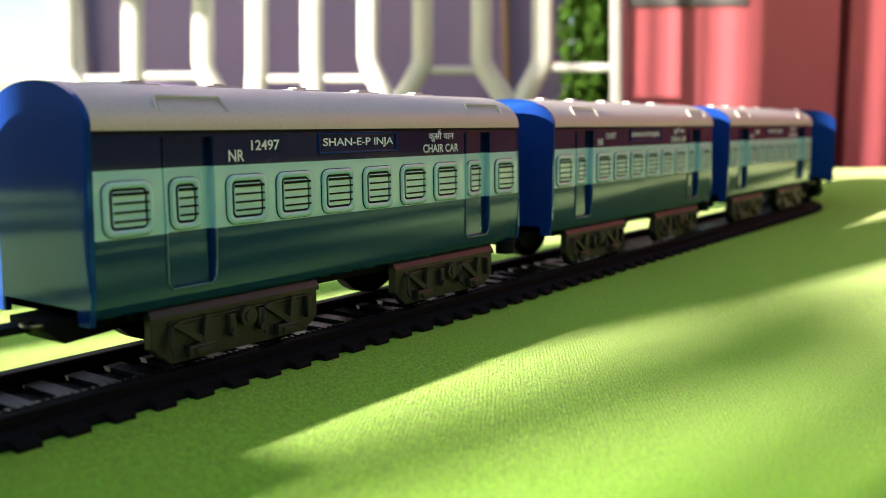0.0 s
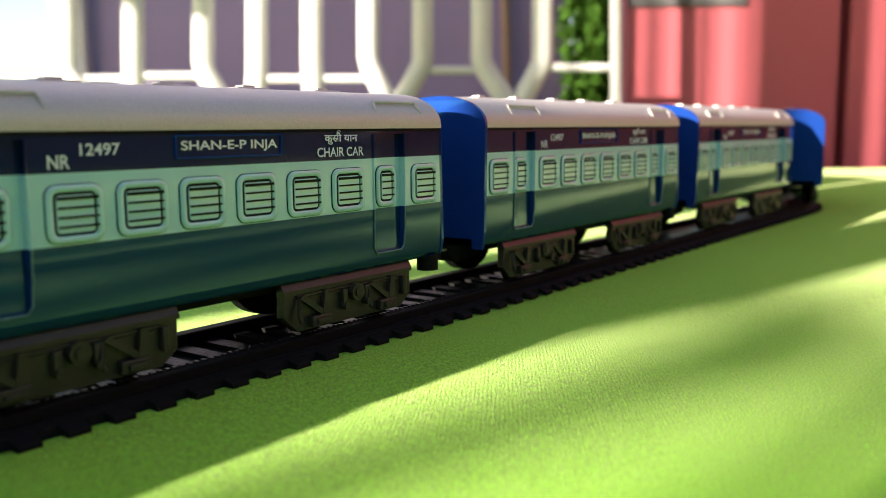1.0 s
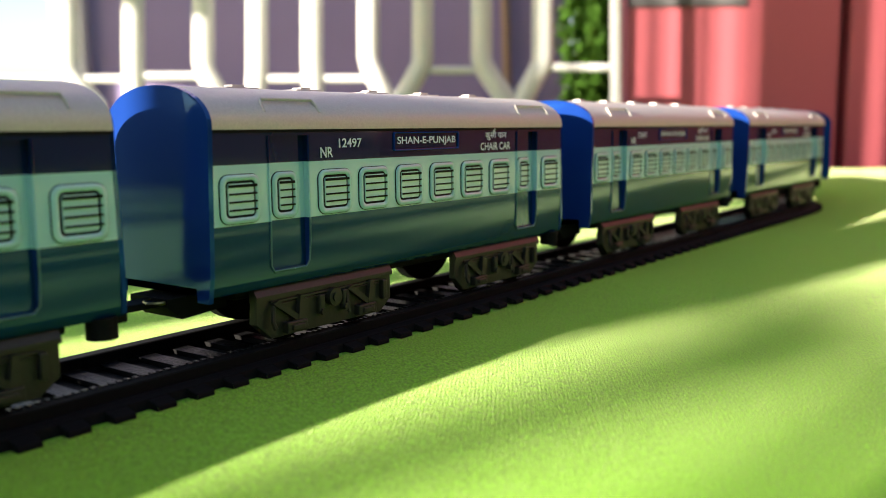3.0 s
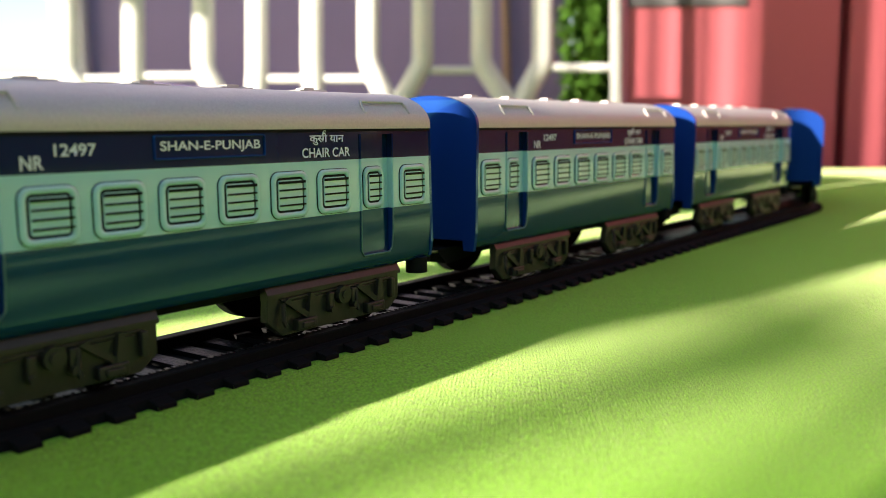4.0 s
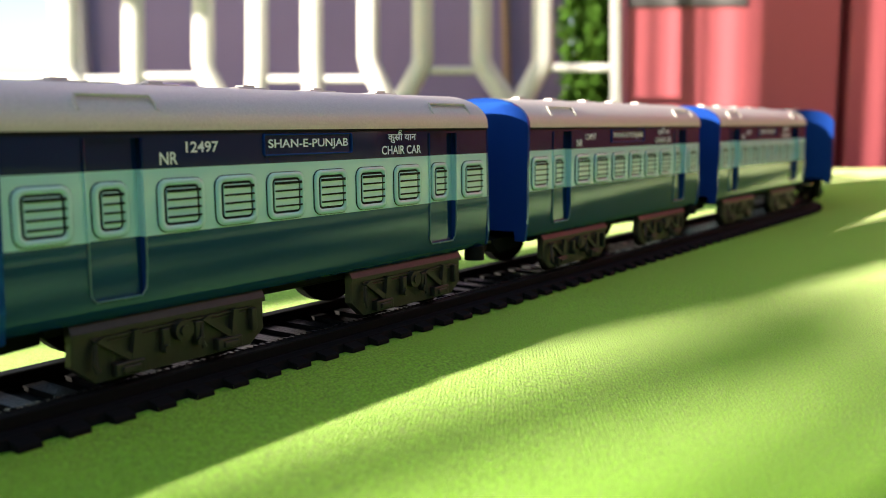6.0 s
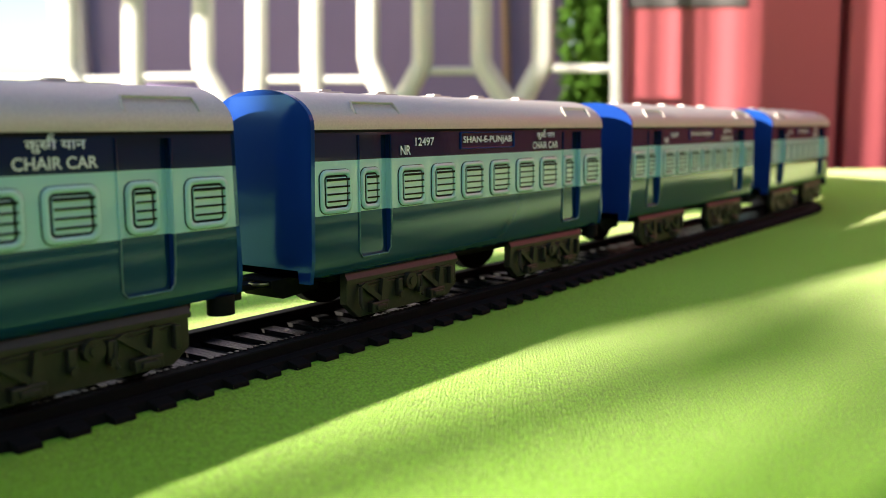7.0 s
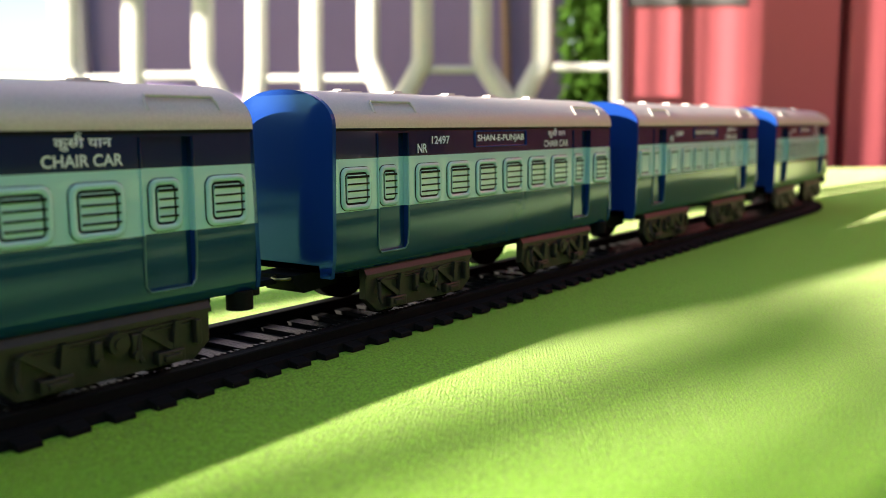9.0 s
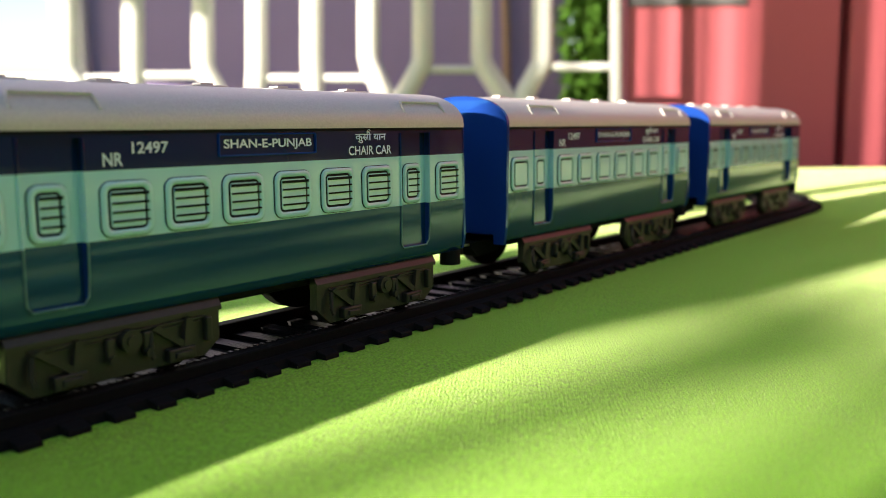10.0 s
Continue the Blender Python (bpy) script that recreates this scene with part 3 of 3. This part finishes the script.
    plate(bm, [(lx(-0.030), 0.122 * K), (lx(-0.030), 0.110 * K), (lx(-0.006), 0.090 * K), (lx(0.075), 0.096 * K), (lx(0.075), 0.124 * K)], -0.045 * K, 0.045 * K)
    part("front_coupler", bm, BLACK, coach)
    bm = bmesh.new()
    box(bm, lx(CL - 0.07), lx(CL + 0.125), -0.020 * K, 0.020 * K, 0.108 * K, 0.118 * K, 0.0004)
    part("drawbar", bm, BLACK, coach)
    bm = bmesh.new()
    tube(bm, [(lx(-0.03) + 0.018 * K * math.cos(a), 0.018 * K * math.sin(a) - 0.02 * K, 0.117 * K) for a in np.linspace(0, 5.6, 14)], 0.0028 * K, 6)
    part("coupling_loop", bm, BRASS, coach, "small brass coupling loop", True)
    for sgn in (-1, 1):
        bm = bmesh.new()
        rod(bm, (lx(CL - 0.002), sgn * 0.07 * K, 0.135 * K), (lx(CL + 0.018), sgn * 0.07 * K, 0.135 * K), 0.012 * K)
        part("buffer", bm, BLACK, coach, smooth=True)
    bm = bmesh.new()
    rod(bm, (lx(0.963), -0.096 * K, 0.100 * K), (lx(0.963), -0.096 * K, 0.128 * K), 0.020 * K, 20)
    part("underbody_drum", bm, BLACK, coach, smooth=True)
    bm = bmesh.new()
    box(bm, lx(CL - 0.004), lx(CL + 0.014), -0.104 * K, -0.080 * K, 0.116 * K, 0.152 * K, 0.003 * K)
    part("rear_step", bm, BLACK, coach)
    # bogies
    for u in (0.238, 0.745):
        build_bogie(coach, u)
    # lettering on both sides is the same; the near one reads
    yf = -(CW / 2 + 0.0016) * K
    lettering("lettering", "NR", 0.0165 * K, 0.0285 * K, coach, lx(0.2285), 0.326 * K, yf)
    lettering("lettering", "12497", 0.0150 * K, 0.055 * K, coach, lx(0.284), 0.340 * K, yf)
    lettering("lettering", "CHAIR CAR", 0.0150 * K, 0.108 * K, coach, lx(0.7137), 0.326 * K, yf)
    lettering("lettering", "\u0915\u0941\u0938\u0940 \u092f\u093e\u0928", 0.0195 * K, 0.077 * K, coach, lx(0.715), 0.3475 * K, yf)
    bm = bmesh.new()
    tube(bm, [(lx(0.7080 + u), yf, (0.3545 + z) * K) for u, z in ((0.0, 0.0), (-0.0025, 0.0022), (-0.0015, 0.0050), (0.0025, 0.0055), (0.0048, 0.0035))], 0.0010 * K, 6)
    part("lettering", bm, WHITE_INK, coach)
    bm = bmesh.new()
    ring(bm, outline(0.192 * K, 0.033 * K, 0.003 * K), outline(0.186 * K, 0.027 * K, 0.002 * K), -0.003 * K, 0)
    pl = part("name_plate", bm, BLUE, coach)
    pl.matrix_basis = pose(lx(0.490), -CW / 2 * K, 0.340 * K)
    return coach


def build_bogie(coach, u):
    """A six-armed sprung bogie: two side frames, wheels and axles."""
    bogie = new("bogie")
    bogie.parent = coach
    bogie.matrix_basis = pose(lx(u), 0, 0)
    # centre block
    bm = bmesh.new()
    box(bm, -0.052 * K, 0.052 * K, -0.050 * K, 0.050 * K, 0.096 * K, 0.124 * K, 0.006 * K)
    part("bolster", bm, BLACK, bogie)
    for sgn in (-1, 1):
        fr = part("side_frame", side_frame_mesh() if sgn < 0 else plain_frame_mesh(), None, bogie, smooth=False)
        fr.matrix_basis = pose(0, sgn * 0.104 * K, 0, 0, 0, 0 if sgn < 0 else 180)
    # flanged wheels behind the outer frame; opposite, a half-round hump shaped to fit the view
    for dx in (-0.082, 0.082):
        bm = bmesh.new()
        for y0, y1, r in ((0.088, 0.074, 0.0415), (0.078, 0.072, 0.0445), (0.094, 0.064, 0.008)):
            rod(bm, (dx * K, -y0 * K, 0.0780 * K), (dx * K, -y1 * K, 0.0780 * K), r * K, 24)
        part("wheel", bm, WHEEL_SHADE, bogie, smooth=True)
    bm = bmesh.new()
    arc = [radians(a) for a in range(157, 384, 9)]
    plate(bm, [((-0.004 + 0.090 * math.cos(a)) * K, (0.100 + 0.067 * math.sin(a)) * K) for a in arc], 0.086 * K, 0.110 * K, 0.002 * K)
    part("gear_case", bm, WHEEL_SHADE, bogie)


SIDE_FRAME = []
PLAIN_FRAME = []


def plain_frame_mesh():
    """The far outer frame, cut shallow to open the view beneath; ledge and pivot."""
    if not PLAIN_FRAME:
        bm = bmesh.new()
        plate(bm, [(-0.155 * K, 0.114 * K), (-0.158 * K, 0.086 * K), (-0.128 * K, 0.074 * K), (0.128 * K, 0.074 * K), (0.155 * K, 0.084 * K), (0.155 * K, 0.114 * K)], 0.0, 0.010 * K, 0.002 * K)
        box(bm, -0.157 * K, 0.157 * K, -0.010 * K, 0.012 * K, 0.108 * K, 0.131 * K, 0.002 * K)
        rod(bm, (0, -0.014 * K, 0.092 * K), (0, 0.002 * K, 0.092 * K), 0.012 * K, 16)
        PLAIN_FRAME.append(finish(bm, "side_frame", BOGIE))
    return PLAIN_FRAME[0]


def side_frame_mesh():
    if SIDE_FRAME:
        return SIDE_FRAME[0]
    bm = bmesh.new()
    h0, h1 = 0.046, 0.114
    plate(bm, [(-0.155 * K, h1 * K), (-0.158 * K, 0.072 * K), (-0.128 * K, h0 * K), (0.128 * K, h0 * K), (0.155 * K, 0.066 * K), (0.155 * K, h1 * K)], 0.0, 0.014 * K, 0.002 * K)
    # sloping top ledge
    sec = ((-0.003, 0.1135), (-0.003, 0.1075), (0.014, 0.104), (0.014, 0.132), (0.008, 0.132))
    lo, hi = [[bm.verts.new((sx * 0.157 * K, y * K, z * K)) for y, z in sec] for sx in (-1, 1)]
    bm.faces.new(lo)
    bm.faces.new(hi[::-1])
    for k in range(5):
        bm.faces.new((lo[k], hi[k], hi[(k + 1) % 5], lo[(k + 1) % 5]))
    box(bm, -0.130 * K, 0.130 * K, -0.004 * K, 0.002 * K, 0.1015 * K, 0.1040 * K, 0.0004 * K)
    box(bm, -0.120 * K, 0.120 * K, -0.003 * K, 0.002 * K, 0.0965 * K, 0.0985 * K, 0.0004 * K)
    for dx in (-0.082, 0.082):
        # axle box with its guide horns
        box(bm, (dx - 0.022) * K, (dx + 0.022) * K, -0.012 * K, 0.002 * K, 0.050 * K, 0.068 * K, 0.002 * K)
        box(bm, (dx - 0.013) * K, (dx + 0.013) * K, -0.016 * K, 0.002 * K, 0.054 * K, 0.063 * K, 0.0015 * K)
        plate(bm, [((dx - 0.045) * K, 0.100 * K), ((dx + 0.004) * K, 0.066 * K), ((dx + 0.012) * K, 0.072 * K), ((dx - 0.036) * K, 0.104 * K)], -0.008 * K, 0.002 * K)
        plate(bm, [((dx + 0.004) * K, 0.066 * K), ((dx + 0.022) * K, 0.066 * K), ((dx + 0.018) * K, 0.106 * K), ((dx + 0.010) * K, 0.106 * K)], -0.009 * K, 0.002 * K)
        tube(bm, [((dx - 0.046) * K, -0.006 * K, 0.098 * K), ((dx - 0.050) * K, -0.010 * K, 0.072 * K), ((dx - 0.047) * K, -0.012 * K, 0.062 * K)], 0.004 * K, 6)
    rod(bm, (0.004 * K, -0.012 * K, 0.092 * K), (0.004 * K, 0.002 * K, 0.092 * K), 0.015 * K, 16)
    rod(bm, (0.004 * K, -0.015 * K, 0.092 * K), (0.004 * K, 0.002 * K, 0.092 * K), 0.008 * K, 12)
    for dx in (-0.024, 0.030):
        box(bm, (dx - 0.006) * K, (dx + 0.006) * K, -0.009 * K, 0.002 * K, 0.070 * K, 0.100 * K, 0.002 * K)
        rod(bm, (dx * K, -0.013 * K, 0.072 * K), (dx * K, 0.0, 0.072 * K), 0.006 * K, 10)
    for dx in (0.130,):
        box(bm, (dx - 0.005) * K, (dx + 0.005) * K, -0.010 * K, 0.002 * K, 0.068 * K, 0.102 * K, 0.002 * K)
    SIDE_FRAME.append(finish(bm, "side_frame", BOGIE))
    return SIDE_FRAME[0]


# ---- the train's run ----
FRONTS = [-0.523, 0.621, 1.752, 2.886, 4.024, 5.175, 6.314, 7.456, -1.663]
RUN = ((0.0, 0.0), (0.5, 0.1117), (1.0, 0.2691), (1.5, 0.442), (2.0, 0.6039), (2.5, 0.7564), (2.7, 0.8239), (3.8, 1.3260), (4.0, 1.4330), (4.5, 1.655), (5.0, 1.9329), (5.5, 2.1181),
       (6.8, 2.8797), (7.0, 3.022), (7.5, 3.240), (8.0, 3.580), (8.5, 3.859), (9.0, 4.125), (9.5, 4.407), (10.0, 4.751))


def run(t):
    """How far the train has gone at t, in plan units: a smooth curve through RUN."""
    ts, ss = [r[0] for r in RUN], [r[1] for r in RUN]
    d = [(ss[i + 1] - ss[i]) / (ts[i + 1] - ts[i]) for i in range(len(ts) - 1)]
    m = [d[0]] + [2 * d[i - 1] * d[i] / (d[i - 1] + d[i]) for i in range(1, len(d))] + [d[-1]]
    i = min(max(k for k in range(len(ts)) if ts[k] <= t + 1e-9), len(d) - 1)
    h = ts[i + 1] - ts[i]
    q = (t - ts[i]) / h
    return ((2 * q**3 - 3 * q**2 + 1) * ss[i] + (q**3 - 2 * q**2 + q) * h * m[i] + (3 * q**2 - 2 * q**3) * ss[i + 1] + (q**3 - q**2) * h * m[i + 1])


def coach_pose(front, t):
    s = (front - run(t)) * K
    a, _ = along(s + 0.238 * K)
    b, _ = along(s + 0.745 * K)
    mid, d = (a + b) / 2, b - a
    m = pose(mid.x, mid.y, 0, 0, 0, math.degrees(math.atan2(d.y, d.x)))
    return m @ Matrix.Translation((lx(CL / 2) - (lx(0.238) + lx(0.745)) / 2, 0, 0))


def name_letters(coach, text, width):
    lettering("name_lettering", text, 0.0165 * K, width * K, coach, lx(0.490), 0.340 * K, -(CW / 2 + 0.0016) * K)


def build_locomotive():
    """Unseen engine ahead of the coaches, added for its shadow: tall body, raised roof, cab windows, bogies."""
    loco = new("toy_locomotive")
    tagged(loco, "unseen tall navy toy locomotive added for its shadow on the cloth", "toy locomotive")
    bm = bmesh.new()
    box(bm, lx(0.0), lx(CL), -0.115 * K, 0.115 * K, Z0 * K, 0.500 * K, 0.014 * K)
    part("body", bm, NAVY, loco)
    bm = bmesh.new()
    box(bm, lx(0.02), lx(CL - 0.002), -0.112 * K, 0.112 * K, 0.496 * K, 0.555 * K, 0.012 * K)
    part("roof", bm, SILVER, loco)
    for sgn in (-1, 1):
        bm = bmesh.new()
        box(bm, lx(0.01), lx(CL - 0.01), sgn * 0.116 * K - 0.001 * K, sgn * 0.116 * K + 0.001 * K, 0.24 * K, 0.31 * K, 0.0005 * K)
        part("stripe", bm, MINT, loco, "pale mint stripe")
        for u in (0.10, 0.88):
            bm = bmesh.new()
            box(bm, lx(u - 0.04), lx(u + 0.04), sgn * 0.116 * K - 0.0015 * K, sgn * 0.116 * K + 0.0015 * K, 0.37 * K, 0.45 * K, 0.001 * K)
            part("window", bm, GROOVE, loco)
    for sgn in (-1, 1):
        bm = bmesh.new()
        box(bm, lx(-0.002), lx(0.002), (sgn * 0.055 - 0.042) * K, (sgn * 0.055 + 0.042) * K, 0.37 * K, 0.45 * K, 0.0003 * K)
        part("window", bm, GROOVE, loco)
        bm = bmesh.new()
        rod(bm, (lx(-0.006), sgn * 0.07 * K, 0.22 * K), (lx(0.004), sgn * 0.07 * K, 0.22 * K), 0.014 * K)
        part("headlight", bm, CREAM, loco)
    bm = bmesh.new()
    box(bm, lx(0.03), lx(CL - 0.03), -0.09 * K, 0.09 * K, 0.105 * K, (Z0 + 0.002) * K, 0.001)
    part("underframe", bm, BLACK, loco)
    for u in (0.238, 0.745):
        build_bogie(loco, u)
    return loco


build_setting()
build_background()
build_room()
build_bush()
track()
coach = build_coach()
tagged(coach, "navy and mint toy passenger coach with silver roof", "toy coach", "coaches of the toy train")
coaches = [coach] + [copy_thing(coach, Matrix()) for _ in FRONTS[1:]]
for k, c in enumerate(coaches):
    worn = k == 1
    if k == 6:
        for ob in [o for o in c.children_recursive if o.name.startswith("slat")]:
            bpy.data.objects.remove(ob)
        tagged(c, "navy and mint toy passenger coach with plain unlined windows")
    name_letters(c, "SHAN-E-P INJA" if worn else "SHAN-E-PUNJAB", 0.172)
    if worn:
        tagged(c, "navy and mint toy passenger coach with chipped name lettering")

loco = build_locomotive()


def motions():
    times = [i * 0.1 for i in range(101)]
    for c, front in zip(coaches, FRONTS):
        walk(c, [(t, coach_pose(front, t)) for t in times])
    walk(loco, [(t, coach_pose(-2.797, t)) for t in times])


motions()
